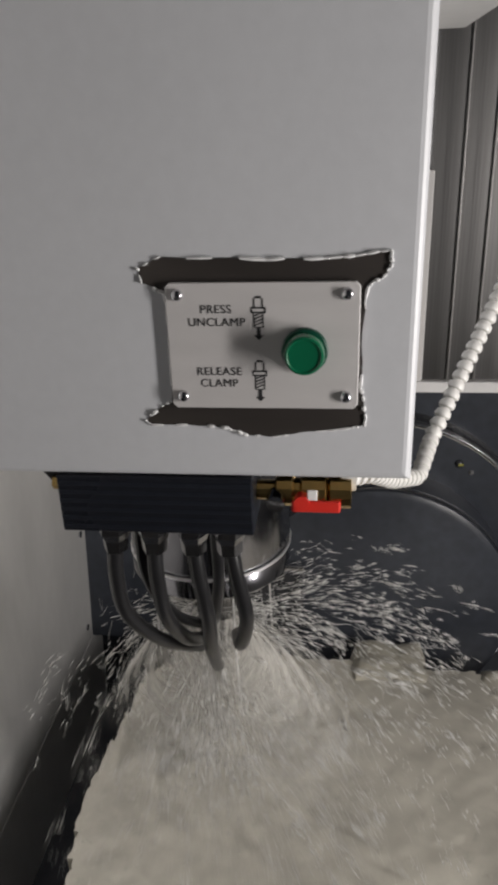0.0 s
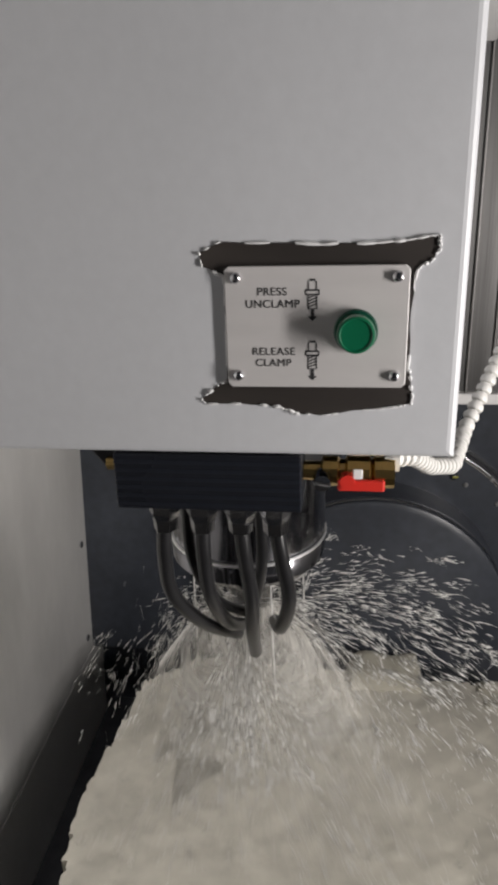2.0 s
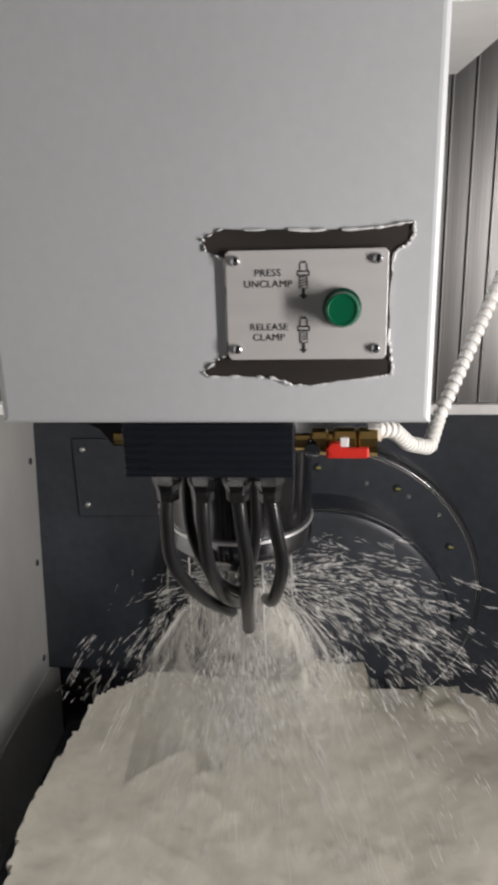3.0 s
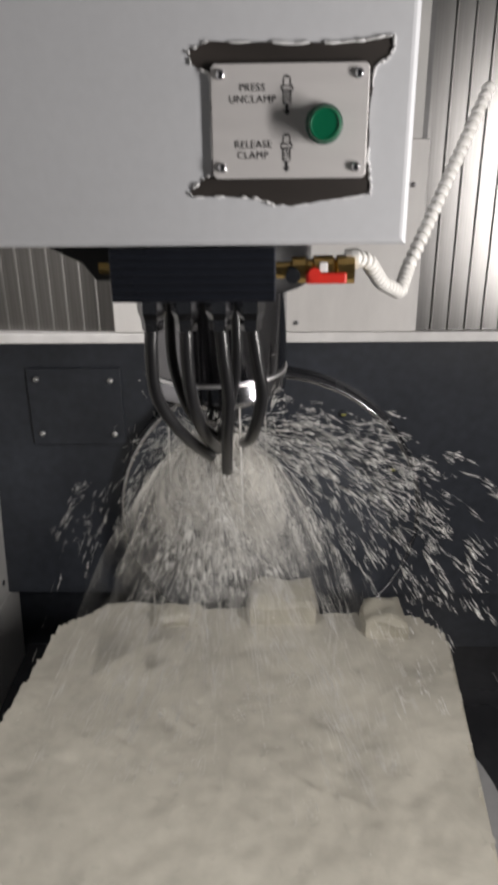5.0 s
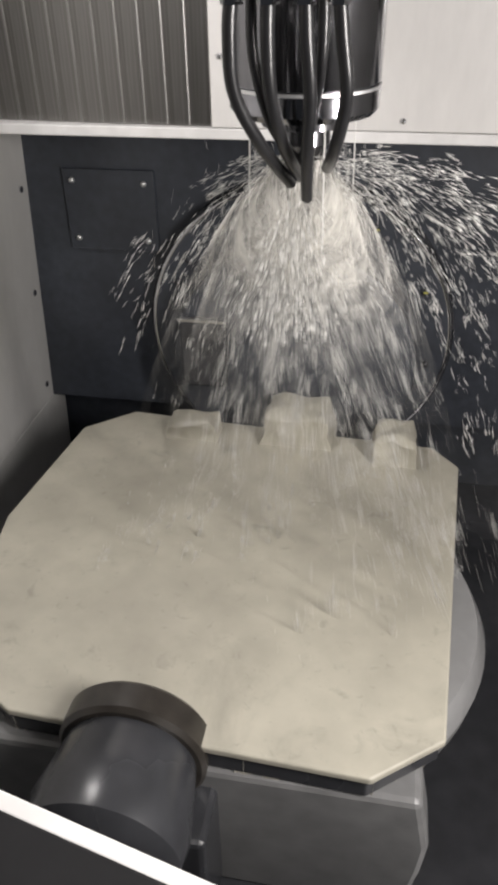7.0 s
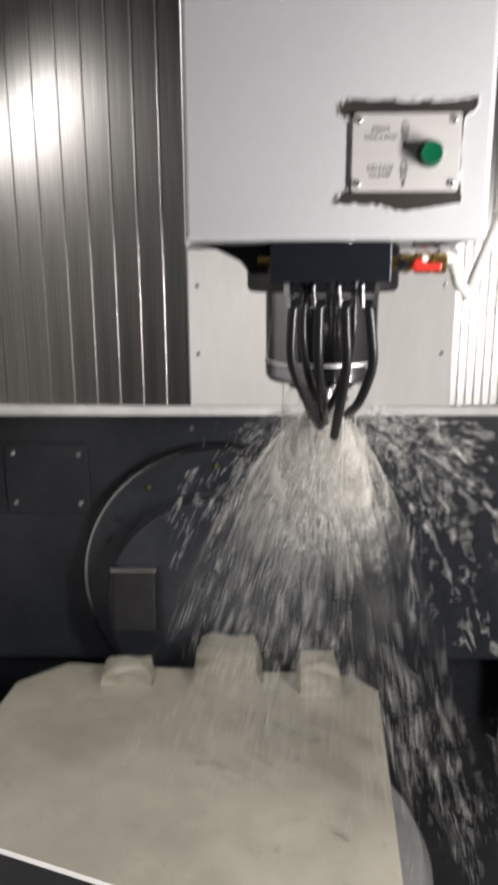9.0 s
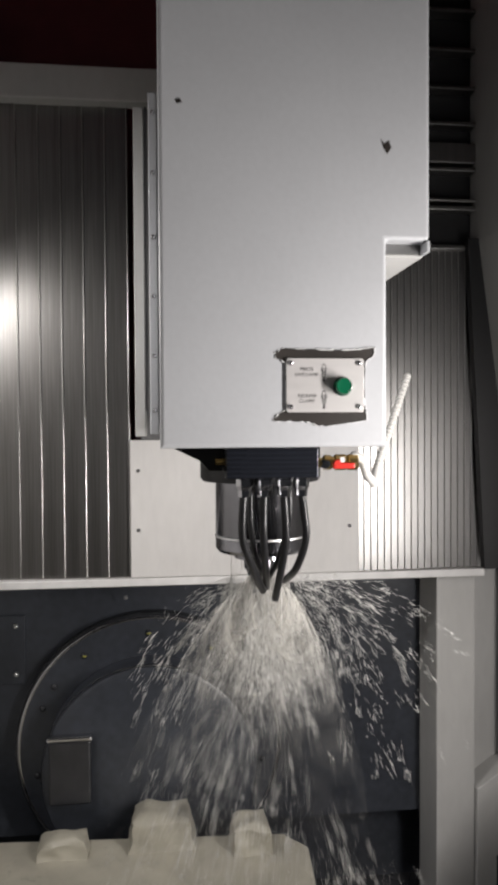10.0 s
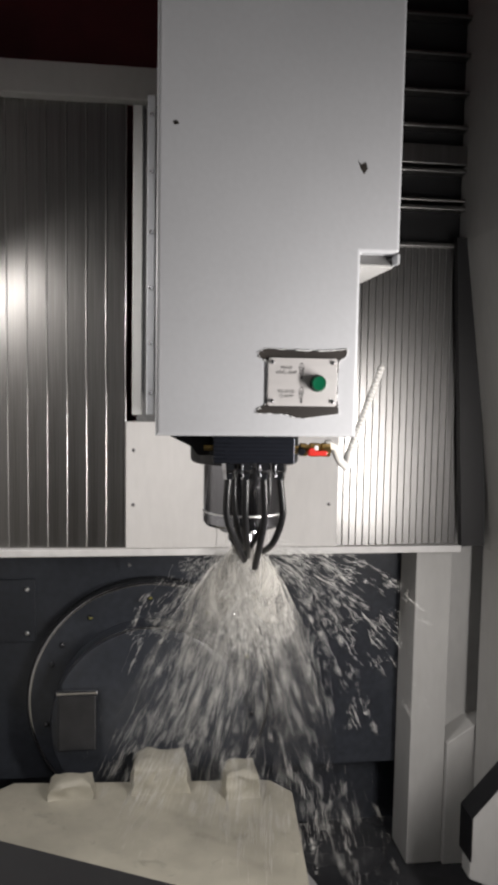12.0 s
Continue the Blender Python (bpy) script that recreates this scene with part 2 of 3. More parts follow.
wall_right = structure("wall_right", prism([(0.850, -0.12), (0.850, 1.0), (0.826, 1.208), (0.723, 1.99), (0.723, 2.95), (0.95, 2.95), (0.95, -0.12)], -1.2, 0.97, "xz"), WALL_GREY, "pale grey painted right side wall")
part("pillar", prism([(0.630, -0.12), (0.754, -0.12), (0.754, 1.003), (0.630, 1.003)], 1.0, 1.155, "xz", 0.003), WALL_GREY, wall_right)
part("channel", prism([(0.756, 0.30), (0.90, 0.36), (0.90, 1.6), (0.756, 1.6)], 1.08, 1.13, "xz"), WALL_GREY, wall_right)
part("gusset", prism([(0.756, -0.12), (0.90, -0.12), (0.90, 0.39), (0.848, 0.375), (0.756, 0.315)], 0.985, 1.13, "xz", 0.003), WALL_GREY, wall_right)
structure("beam", box(-0.98, -0.05, 0.90, 0.95, 2.352, 2.446, 0.004), WALL_GREY, "pale grey steel cross beam under the roof", "beam")

part("chute_plate", prism([(0.676, 0.10), (0.849, 0.02), (0.849, 0.45), (0.785, 0.415), (0.676, 0.292)], 0.60, 0.66, "xz", 0.006), WALL_GREY, wall_right, "dirty grey chute plate")
part("chute_edge", prism([(0.671, 0.16), (0.676, 0.16), (0.676, 0.292), (0.785, 0.415), (0.849, 0.45), (0.849, 0.455), (0.783, 0.420), (0.671, 0.294)], 0.59, 0.67, "xz", 0.001), RUBBER, wall_right, "black rubber edge")

# corner plate with four bolts on the dark wall
cp = part("corner_plate", box(-0.885, -0.638, 1.146, 1.1545, 0.655, 0.868, 0.002), DARK, wall_back)
for bx, bz in ((-0.859, 0.840), (-0.859, 0.687), (-0.665, 0.835), (-0.665, 0.685)):
    screw(cp, bx, 1.143, bz, 0.008, mat=BRIGHT)

# round trunnion bearing behind the table
DISC = (-0.252, 0.461)
disc = thing("rotary_bearing", "dark slate round bearing flange with bolts on back wall", "bearing", (DISC[0], 1.153, DISC[1]))
part("flange", lathe([(0.402, 0.0), (0.402, -0.046), (0.396, -0.054), (0.30, -0.056), (0.0, -0.056)], "y", seg=96), DARK, disc, smooth=True)
part("rim", lathe([(0.412, 0.0), (0.412, -0.040), (0.409, -0.046), (0.4035, -0.046), (0.4035, 0.0)], "y", seg=96, caps=False), CAST_DARK, disc, "dark oily rim", True)
# polished ring added to draw the lit arc along the flange edge
part("rim_face", lathe([(0.4035, -0.0500), (0.4035, -0.0545), (0.400, -0.0555), (0.396, -0.0550), (0.396, -0.0500)], "y", seg=96, caps=False), CHROME, disc, "lit flange edge drawn as a polished ring", True)
hub = part("hub", lathe([(0.318, -0.056), (0.318, -0.150), (0.314, -0.164), (0.300, -0.170), (0.0, -0.172)], "y", (0, 0, -0.035), seg=80), DARK, disc, "wet round hub standing proud of the flange", True)
# chrome ring puts the light on the wet hub edge into the metal
part("hub_edge", lathe([(0.3195, -0.146), (0.3195, -0.152), (0.3165, -0.158), (0.3155, -0.150)], "y", (0, 0, -0.035), seg=80, caps=False), CHROME, hub, "lit wet hub edge drawn as a polished ring", True)
part("lug", box(-0.290, -0.170, -0.200, -0.1725, -0.10, 0.085, 0.006), CAST_DARK, hub, "black lug under a chrome highlight bar")
# bright bar added as the highlight above the dark lug
part("lug_highlight", box(-0.295, -0.165, -0.203, -0.172, 0.0855, 0.098, 0.004), CHROME, hub, "highlight on the lug's top as a chrome bar")
for k, deg in enumerate((24, 58, 91, 125, 146, 158, 192, 225, 315, 350)):
    a = radians(deg)
    boss = screw(disc, 0.352 * math.cos(a), -0.056, 0.352 * math.sin(a), 0.010, mat=CAST_DARK, name="bolt")
    if k in (0, 1, 2, 3):
        part("paint_mark", box(-0.003, 0.009, -0.0095, -0.007, -0.002, 0.003, 0.0008), YELLOW, boss, "yellow paint mark")
for r, deg in ((0.23, 70), (0.25, 52), (0.27, 38), (0.372, 101), (0.30, 47)):
    a = radians(deg)
    screw(disc, 0.385 * math.cos(a) if r > 0.35 else (r + 0.1) * math.cos(a), -0.056, (r + 0.1) * math.sin(a), 0.006, mat=CAST, name="set_screw")


# ---------------------------------------------------------------- rotary table
TZ = 0.290
table = thing("rotary_table", "octagonal machine table flooded with milky beige coolant", "table", (-0.33, 0.40, 0.0))
outline = [(-0.782, 0.815), (-0.67, 0.915), (0.122, 0.860), (0.181, 0.785), (0.121, 0.026), (0.006, -0.060), (-0.60, -0.035), (-0.755, 0.06), (-0.822, 0.44)]
outline = [(x + 0.33, y - 0.40) for x, y in outline]
part("tabletop", prism(outline, TZ - 0.016, TZ, "xy", 0.004), MILKY, table, "pale milky wet top plate")
part("under_plate", prism([(x * 0.985, y * 0.985) for x, y in outline], TZ - 0.06, TZ - 0.0165, "xy", 0.003), CAST_DARK, table, "dark underside casting")
part("platter", lathe([(0.0, 0.08), (0.36, 0.08), (0.395, 0.12), (0.402, 0.17), (0.38, 0.215), (0.0, 0.225)], "z", (0.155, -0.035, 0), seg=64), BLOB, table, "wet pale grey round platter", True)
part("saddle", box(-0.30, 0.38, -0.30, 0.42, -0.12, 0.078, 0.03), CAST, table, smooth=True)
part("front_apron", prism([(-0.45, -0.12), (0.42, -0.12), (0.44, 0.02), (0.445, 0.10), (0.42, 0.228), (-0.45, 0.228)], -0.452, -0.36, "xz", 0.012), CAST, table, "grey wet front apron")
def lump(x0, x1, y0, y1, z0, z1):
    """A block softened by the foam that clings to it, spreading at the foot."""
    bm = box(x0, x1, y0, y1, z0, z1)
    bmesh.ops.subdivide_edges(bm, edges=list(bm.edges), cuts=9, use_grid_fill=True)
    mid = Vector(((x0 + x1) / 2, (y0 + y1) / 2, 0))
    for v in bm.verts:
        t = (v.co.z - z0) / (z1 - z0)
        u, w = (v.co.x - mid.x) / (x1 - x0) * 2, (v.co.y - mid.y) / (y1 - y0) * 2
        edge = max(abs(u), abs(w))
        spread = 0.90 + 0.22 * (1 - t) ** 2 - 0.05 * max(0.0, t - 0.7) * edge
        v.co.x, v.co.y = mid.x + (v.co.x - mid.x) * spread, mid.y + (v.co.y - mid.y) * spread
        q = v.co * 1.0
        v.co.z -= 0.016 * t * edge ** 4
        v.co += Vector((noise.noise(q * 26), noise.noise(q * 26 + Vector((7, 0, 0))), noise.noise(q * 21 + Vector((0, 9, 0))))) * 0.011 * min(1.0, t * 2)
    return bm


for x0, x1, y0, y1, hi in ((-0.305, -0.133, 0.81, 0.955, TZ + 0.086), (-0.028, 0.078, 0.76, 0.875, TZ + 0.078), (-0.555, -0.42, 0.80, 0.885, TZ + 0.052)):
    part("clamp_block", lump(x0 + 0.33, x1 + 0.33, y0 - 0.40, y1 - 0.40, TZ - 0.016, hi), MILKY, table, "block rounded off by foam", True)

def foam_sheet(outline, cells, rng):
    """A lumpy slab of foam with a ragged edge, filling the table's outline."""
    inside = lambda x, y: sum(((ay > y) != (by > y)) and x < (bx - ax) * (y - ay) / (by - ay) + ax for (ax, ay), (bx, by) in zip(outline, outline[1:] + outline[:1])) % 2 == 1
    x0, x1 = min(p[0] for p in outline), max(p[0] for p in outline)
    y0, y1 = min(p[1] for p in outline), max(p[1] for p in outline)
    step = (x1 - x0) / cells
    rows = int((y1 - y0) / step) + 1
    bm = bmesh.new()
    top = {}
    for i in range(cells + 1):
        for j in range(rows + 1):
            x, y = x0 + i * step, y0 + j * step
            if inside(x, y):
                q = Vector((x, y, 0.0))
                h = 0.009 * noise.noise(q * 6.0) + 0.003 * noise.noise(q * 20.0) + 0.002 * noise.noise(q * 55.0)
                top[i, j] = bm.verts.new((x + rng.uniform(-0.3, 0.3) * step, y + rng.uniform(-0.3, 0.3) * step, h))
    for (i, j) in list(top):
        quad = [top.get(k) for k in ((i, j), (i + 1, j), (i + 1, j + 1), (i, j + 1))]
        if all(quad):
            bm.faces.new(quad)
    bmesh.ops.delete(bm, geom=[v for v in bm.verts if not v.link_faces], context="VERTS")
    rim = [e for e in bm.edges if e.is_boundary]
    skirt = bmesh.ops.extrude_edge_only(bm, edges=rim)
    for v in skirt["geom"]:
        if isinstance(v, bmesh.types.BMVert):
            v.co.z = -0.055
    bmesh.ops.recalc_face_normals(bm, faces=bm.faces)
    return bm


foam = tagged(link("coolant_foam", foam_sheet([(x * 0.985, y * 0.985) for x, y in outline], 110, random.Random(12)), FOAM, smooth=True), "lumpy beige coolant foam flooding the table top", "foam", kind="stuff")
foam.location = (-0.33, 0.40, TZ)

bearing = thing("front_bearing", "dark grey domed bearing housing in front of the table", "bearing", (-0.380, 0.0, 0.245))
part("flange", lathe([(0.0, 0.0), (0.119, 0.0), (0.126, -0.008), (0.126, -0.052), (0.119, -0.06), (0.0, -0.06)], "y", seg=64), RIM_DARK, bearing, "brown-black oily flange", True)
part("dome", lathe([(0.110, -0.06), (0.120, -0.12), (0.128, -0.17), (0.122, -0.21), (0.09, -0.235), (0.0, -0.245)], "y", seg=64), CAST_DARK, bearing, smooth=True)
part("foot", box(-0.14, 0.14, -0.15, 0.0, -0.345, -0.06, 0.01), CAST_DARK, bearing)

sill = thing("door_sill", "black door sill with a narrow white edge", "sill", (-0.2, -0.515, 0.934))
sill.rotation_euler = (0, radians(14.2), radians(-6.7))
part("edge", box(-0.72, 0.90, -0.012, 0.0, -0.012, 0.0, 0.002), WHITE_EDGE, sill, "thin white painted edge")
part("panel", box(-0.72, 0.90, -0.014, -0.004, -0.70, -0.0125), BLACK, sill)
part("top", box(-0.72, 0.90, -0.20, -0.0145, -0.016, 0.011, 0.002), BLACK, sill)


# ---------------------------------------------------------------- way covers that slide with the carriage
PANEL_L, PANEL_R = -0.302, 0.363
LEFT_END, RIGHT_END = -0.978, 0.742
N_LEFT, N_RIGHT = 11, 18


def slat_mesh(w, lip, z0, z1, depth):
    bm = box(-w, 0, 0, 0.0015, z0, z1)
    box(-w, -w + 0.002, 0.0015, 0.006, z0, z1, 0, bm)
    return bm


cover_l = thing("left_way_cover", "telescopic brushed stainless way cover of upright slats", "way cover")
slats_l = []
for k in range(N_LEFT):
    s = part("slat", slat_mesh(0.085, 0.006, 1.019, 2.362, 0.005), STEEL_DARK, cover_l)
    part("lip", box(-0.005, 0.0, -0.007, -0.0002, 1.019, 2.362, 0.0018), LIP, s)
    slats_l.append((s, k))
cover_r = thing("right_way_cover", "pleated brushed stainless way cover with narrow slats", "way cover")
slats_r = []
for k in range(N_RIGHT):
    s = part("slat", slat_mesh(0.055, 0.004, 1.019, 1.985, 0.005), STEEL, cover_r)
    part("lip", box(-0.0035, 0.0, -0.006, -0.0002, 1.019, 1.985, 0.0012), LIP, s)
    slats_r.append((s, k))
structure("cover_end", prism([(0.744, 1.02), (0.82, 1.02), (0.815, 1.20), (0.755, 2.0), (0.690, 2.0)], 0.905, 0.935, "xz"), BLACK, "black rubber strip beside the right way cover", "strip")

# stepped roof slats above the right cover
roof = thing("roof_cover", "dark stepped roof cover with pale slat edges", "roof cover")
for z, hgt in ((1.972, 0.014), (2.088, 0.014), (2.114, 0.009), (2.203, 0.013), (2.227, 0.060), (2.337, 0.013), (2.443, 0.012), (2.555, 0.012), (2.670, 0.012), (2.79, 0.012), (2.90, 0.012)):
    part("slat", box(0.20, 0.775, 0.93, 0.975, z, z + hgt, 0.003), STEEL, roof)
part("backing", box(0.20, 0.82, 0.976, 0.99, 1.985, 2.94), BLACK, roof)

# panel behind the spindle
panel = thing("carriage_panel", "pale grey painted carriage panel behind the spindle", "panel")
part("sheet", box(PANEL_L, PANEL_R, 0.925, 0.934, 1.0195, 1.412, 0.002), PAINT_WARM, panel)
for x, z in ((PANEL_L + 0.022, 1.156), (PANEL_L + 0.022, 1.325), (PANEL_R - 0.029, 1.156), (PANEL_R - 0.029, 1.325), (0.10, 1.040)):
    screw(panel, x, 0.923, z, 0.006)
part("upper_sheet", box(PANEL_L + 0.03, PANEL_R - 0.004, 0.936, 0.944, 1.30, 2.35), CAST, panel)
part("rail", box(0.310, 0.343, 0.905, 0.935, 1.4125, 2.35, 0.002), WALL_GREY, panel)
part("end_block", box(0.19, 0.309, 0.85, 0.935, 1.487, 1.63, 0.004), WHITE_EDGE, panel, "white end block")
part("red_tag", box(0.256, 0.288, 0.920, 0.928, 1.4125, 1.438, 0.002), RED, panel)


# ---------------------------------------------------------------- spindle head
HZ = 1.429
head = thing("spindle_head", "light grey sheet metal spindle head with hoses and clamp button", "spindle head")


def head_cover():
    out = [(-0.213, HZ), (0.162, HZ), (0.162, 1.772), (0.236, 1.772), (0.236, 2.70), (-0.213, 2.70)]
    bm = bmesh.new()
    front = [bm.verts.new((x, 0.0, z)) for x, z in out]
    back = [bm.verts.new((x, 0.44, z)) for x, z in out]
    bm.faces.new(front)
    for k in range(len(out)):
        if k != 0:
            bm.faces.new((front[k], back[k], back[(k + 1) % len(out)], front[(k + 1) % len(out)]))
    # turned-in lower lip
    lip = [bm.verts.new(p) for p in ((-0.213, 0.0, HZ), (0.162, 0.0, HZ), (0.162, 0.03, HZ), (-0.213, 0.03, HZ))]
    bm.faces.new(lip)
    bmesh.ops.remove_doubles(bm, verts=bm.verts, dist=1e-5)
    bmesh.ops.recalc_face_normals(bm, faces=bm.faces)
    ob = part("cover", bm, PAINT, head)
    bv = ob.modifiers.new("bend", "BEVEL")
    bv.width, bv.segments, bv.limit_method = 0.007, 4, "ANGLE"
    so = ob.modifiers.new("sheet", "SOLIDIFY")
    so.thickness, so.offset = 0.0025, -1
    return ob


cover = head_cover()
part("column", box(-0.20, 0.15, 0.10, 0.86, 1.46, 2.65), CAST_DARK, head)
part("step_floor", box(0.1625, 0.2355, 0.035, 0.405, 1.751, 1.756, 0.001), WALL_GREY, head, "pale underside sheet of the stepped cover")
part("step_edge", box(0.231, 0.2365, 0.0, 0.034, 1.753, 1.7715, 0.001), PAINT, head)
# added sheet: its darker grey stands for the shade in the step's gap
part("step_shade", box(0.1625, 0.2305, 0.030, 0.0345, 1.756, 1.80), CAST, head, "dark grey sheet standing for the shade inside the step")
part("side_channel", box(-0.236, -0.2165, 0.45, 0.62, 1.447, 2.195, 0.002), PAINT, head)
part("side_strip", box(-0.274, -0.250, 0.60, 0.75, 1.440, 2.225, 0.002), WALL_GREY, head)
part("cable", tube([(-0.2440, 0.47, 1.50), (-0.2425, 0.47, 1.72), (-0.2445, 0.47, 1.95), (-0.2425, 0.47, 2.17)], 0.0025, 8), RUBBER, head, "black cable clipped along the side", True)
for z in (1.50, 1.62, 1.75, 1.88, 2.02, 2.15):
    screw(head, -0.226, 0.447, z, 0.005)
mark = part("paint_chip", prism([(0.152, 1.936), (0.158, 1.928), (0.166, 1.934), (0.170, 1.922), (0.163, 1.912), (0.157, 1.922)], -0.0008, 0.001, "xz"), GAP, head, "dark chipped paint spot")
part("paint_chip", prism([(-0.185, 1.985), (-0.178, 1.988), (-0.174, 1.982), (-0.182, 1.980)], -0.0008, 0.001, "xz"), GAP, head)


# clamp button plate and the rough cut-out round it
def rough_line(a, b, n, amp, rng):
    pts = []
    for k in range(n):
        t = k / n
        pts.append((a[0] + (b[0] - a[0]) * t + rng.uniform(-amp, amp), a[1] + (b[1] - a[1]) * t + rng.uniform(-amp, amp)))
    return pts


rng = random.Random(4)
corners = [(-0.024, 1.575), (-0.026, 1.585), (-0.010, 1.5915), (0.06, 1.5895), (0.110, 1.590), (0.140, 1.594), (0.1415, 1.585), (0.136, 1.577), (0.1265, 1.572),
           (0.1240, 1.54), (0.1240, 1.50), (0.1265, 1.488), (0.128, 1.474), (0.118, 1.4715), (0.085, 1.467), (0.062, 1.4635), (0.045, 1.4645), (0.030, 1.4700), (0.010, 1.4715),
           (-0.026, 1.4715), (-0.030, 1.4755), (-0.018, 1.486), (-0.0092, 1.490), (-0.0090, 1.54), (-0.0092, 1.568)]
gap = []
for a, b in zip(corners, corners[1:] + corners[:1]):
    gap += rough_line(a, b, 4, 0.0006, rng)
part("cut_out", prism(gap, -0.0006, 0.001, "xz"), GAP, head, "dark ragged cut-out round the plate")
bead = bmesh.new()
n = len(gap)
for k in range(n):
    if rng.random() < 0.72:
        a, b = gap[k], gap[(k + 1) % n]
        w = rng.uniform(0.0004, 0.0012)
        tube([(a[0], -0.0008, a[1]), ((a[0] + b[0]) / 2 + rng.uniform(-1, 1) * 0.0006, -0.0012, (a[1] + b[1]) / 2), (b[0], -0.0008, b[1])], [w, w * 1.4, w], 6, bead, 2)
part("torn_edge", bead, SEALANT, head, "white torn paint edge", True)

plate = part("button_plate", prism([(-0.008 + 0.003, 1.4865), (0.122 - 0.003, 1.4865), (0.122, 1.4895), (0.122, 1.5720), (0.119, 1.575), (-0.005, 1.575), (-0.008, 1.572), (-0.008, 1.4895)], -0.004, -0.0008, "xz", 0.0006), PLATE_AL, head, "satin aluminium button plate")
for x, z in ((0.0, 1.567), (0.1135, 1.567), (0.0, 1.4955), (0.1135, 1.4955)):
    screw(plate, x, -0.0045, z, 0.0042)
button = part("button_collar", lathe([(0.0158, -0.0042), (0.0158, -0.0075), (0.0148, -0.0085), (0.0, -0.0085)], "y", (0.0855, 0, 1.529), 36), GREEN_RIM, plate, "dark collar", True)
part("push_button", lathe([(0.0135, -0.0085), (0.0138, -0.0165), (0.0130, -0.0185), (0.0116, -0.0190), (0.0108, -0.0182), (0.0, -0.0176)], "y", (0.0855, 0, 1.529), 36), GREEN, plate, "green push button", True)


def lettering(text, x, z, size, parent):
    cu = bpy.data.curves.new("lettering", "FONT")
    cu.body, cu.size, cu.align_x, cu.align_y, cu.extrude = text, size, "CENTER", "CENTER", 0.0001
    cu.space_character = 1.08
    tmp = new("lettering_source", cu)
    bpy.context.view_layer.update()
    me = bpy.data.meshes.new_from_object(tmp.evaluated_get(bpy.context.evaluated_depsgraph_get()))
    bpy.data.objects.remove(tmp)
    me.transform(Matrix.Rotation(radians(90), 4, "X"))
    me.materials.clear()
    me.materials.append(INK)
    ob = new("lettering", me)
    ob.parent, ob.location = parent, (x, -0.0042, z)
    return ob


for text, x, z in (("PRESS", 0.0260, 1.5570), ("UNCLAMP", 0.0262, 1.5482), ("RELEASE", 0.0265, 1.5135), ("CLAMP", 0.0262, 1.5050)):
    lettering(text, x, z, 0.0080, plate)


def holder_icon(x, z):
    bm = bmesh.new()
    y0, y1 = -0.0043, -0.0041
    for a0, a1, b0, b1 in ((-0.002, 0.002, 0.0285, 0.0300), (-0.0032, -0.0024, 0.0225, 0.0285), (0.0024, 0.0032, 0.0225, 0.0285), (-0.005, 0.005, 0.0215, 0.0227),
                           (-0.005, 0.005, 0.0185, 0.0196), (-0.005, -0.0042, 0.0185, 0.0227), (0.0042, 0.005, 0.0185, 0.0227), (-0.0034, -0.0028, 0.009, 0.0185), (0.0028, 0.0034, 0.009, 0.0185),
                           (-0.0034, 0.0034, 0.0086, 0.0092), (-0.0012, 0.0012, 0.003, 0.0086)):
        box(x + a0, x + a1, y0, y1, z + b0, z + b1, 0, bm)
    for k in range(4):
        v = [bm.verts.new((x + p, y0, z + q)) for p, q in ((-0.0028, 0.0098 + k * 0.0022), (0.0028, 0.0120 + k * 0.0022), (0.0028, 0.0129 + k * 0.0022), (-0.0028, 0.0107 + k * 0.0022))]
        bm.faces.new(v)
    v = [bm.verts.new((x + p, y0, z + q)) for p, q in ((-0.0034, 0.0035), (0.0, 0.0), (0.0034, 0.0035))]
    bm.faces.new(v)
    part("holder_icon", bm, INK, plate)


holder_icon(0.0547, 1.5360)
holder_icon(0.0547, 1.4918)

# coolant manifold and hoses
mani = part("manifold", box(-0.106, 0.046, 0.002, 0.060, 1.3785, 1.4275, 0.0015), GROOVED, head, "black grooved coolant manifold block")
for k in range(6):
    part("groove", box(-0.1055, 0.0455, 0.0014, 0.003, 1.3815 + k * 0.0075, 1.3855 + k * 0.0075, 0.0008), FIN, mani)
SX, SY = -0.025, 0.20
spindle = part("spindle_nose", lathe([(0.0, 1.46), (0.086, 1.46), (0.086, 1.262), (0.0845, 1.260), (0.0845, 1.257), (0.086, 1.255), (0.086, 1.235), (0.080, 1.228), (0.05, 1.226), (0.05, 1.215), (0.0, 1.213)], "z", (SX, SY, 0), 48), NOSE, head, "ground steel spindle nose", True)
part("bright_ring", lathe([(0.0858, 1.2555), (0.0872, 1.2560), (0.0872, 1.2590), (0.0858, 1.2595)], "z", (SX, SY, 0), 48, caps=False), BRIGHT, spindle, "thin bright ring", True)
part("spindle_flange", lathe([(0.0, 1.43), (0.110, 1.43), (0.114, 1.425), (0.114, 1.368), (0.110, 1.362), (0.0, 1.362)], "z", (SX, SY, 0), 48), BLACK, head, "black spindle flange", True)
part("tool_holder", lathe([(0.0, 1.214), (0.032, 1.214), (0.032, 1.195), (0.026, 1.188), (0.022, 1.165), (0.010, 1.160), (0.010, 1.10), (0.0, 1.098)], "z", (SX, SY, 0), 32), DARK_CHROME, head, "steel tool holder with cutter", True)
part("left_bracket", prism([(-0.190, 1.427), (-0.108, 1.427), (-0.108, 1.388), (-0.132, 1.388), (-0.145, 1.405)], 0.06, 0.12, "xz", 0.002), BLACK, head, "dark bracket with wiring")
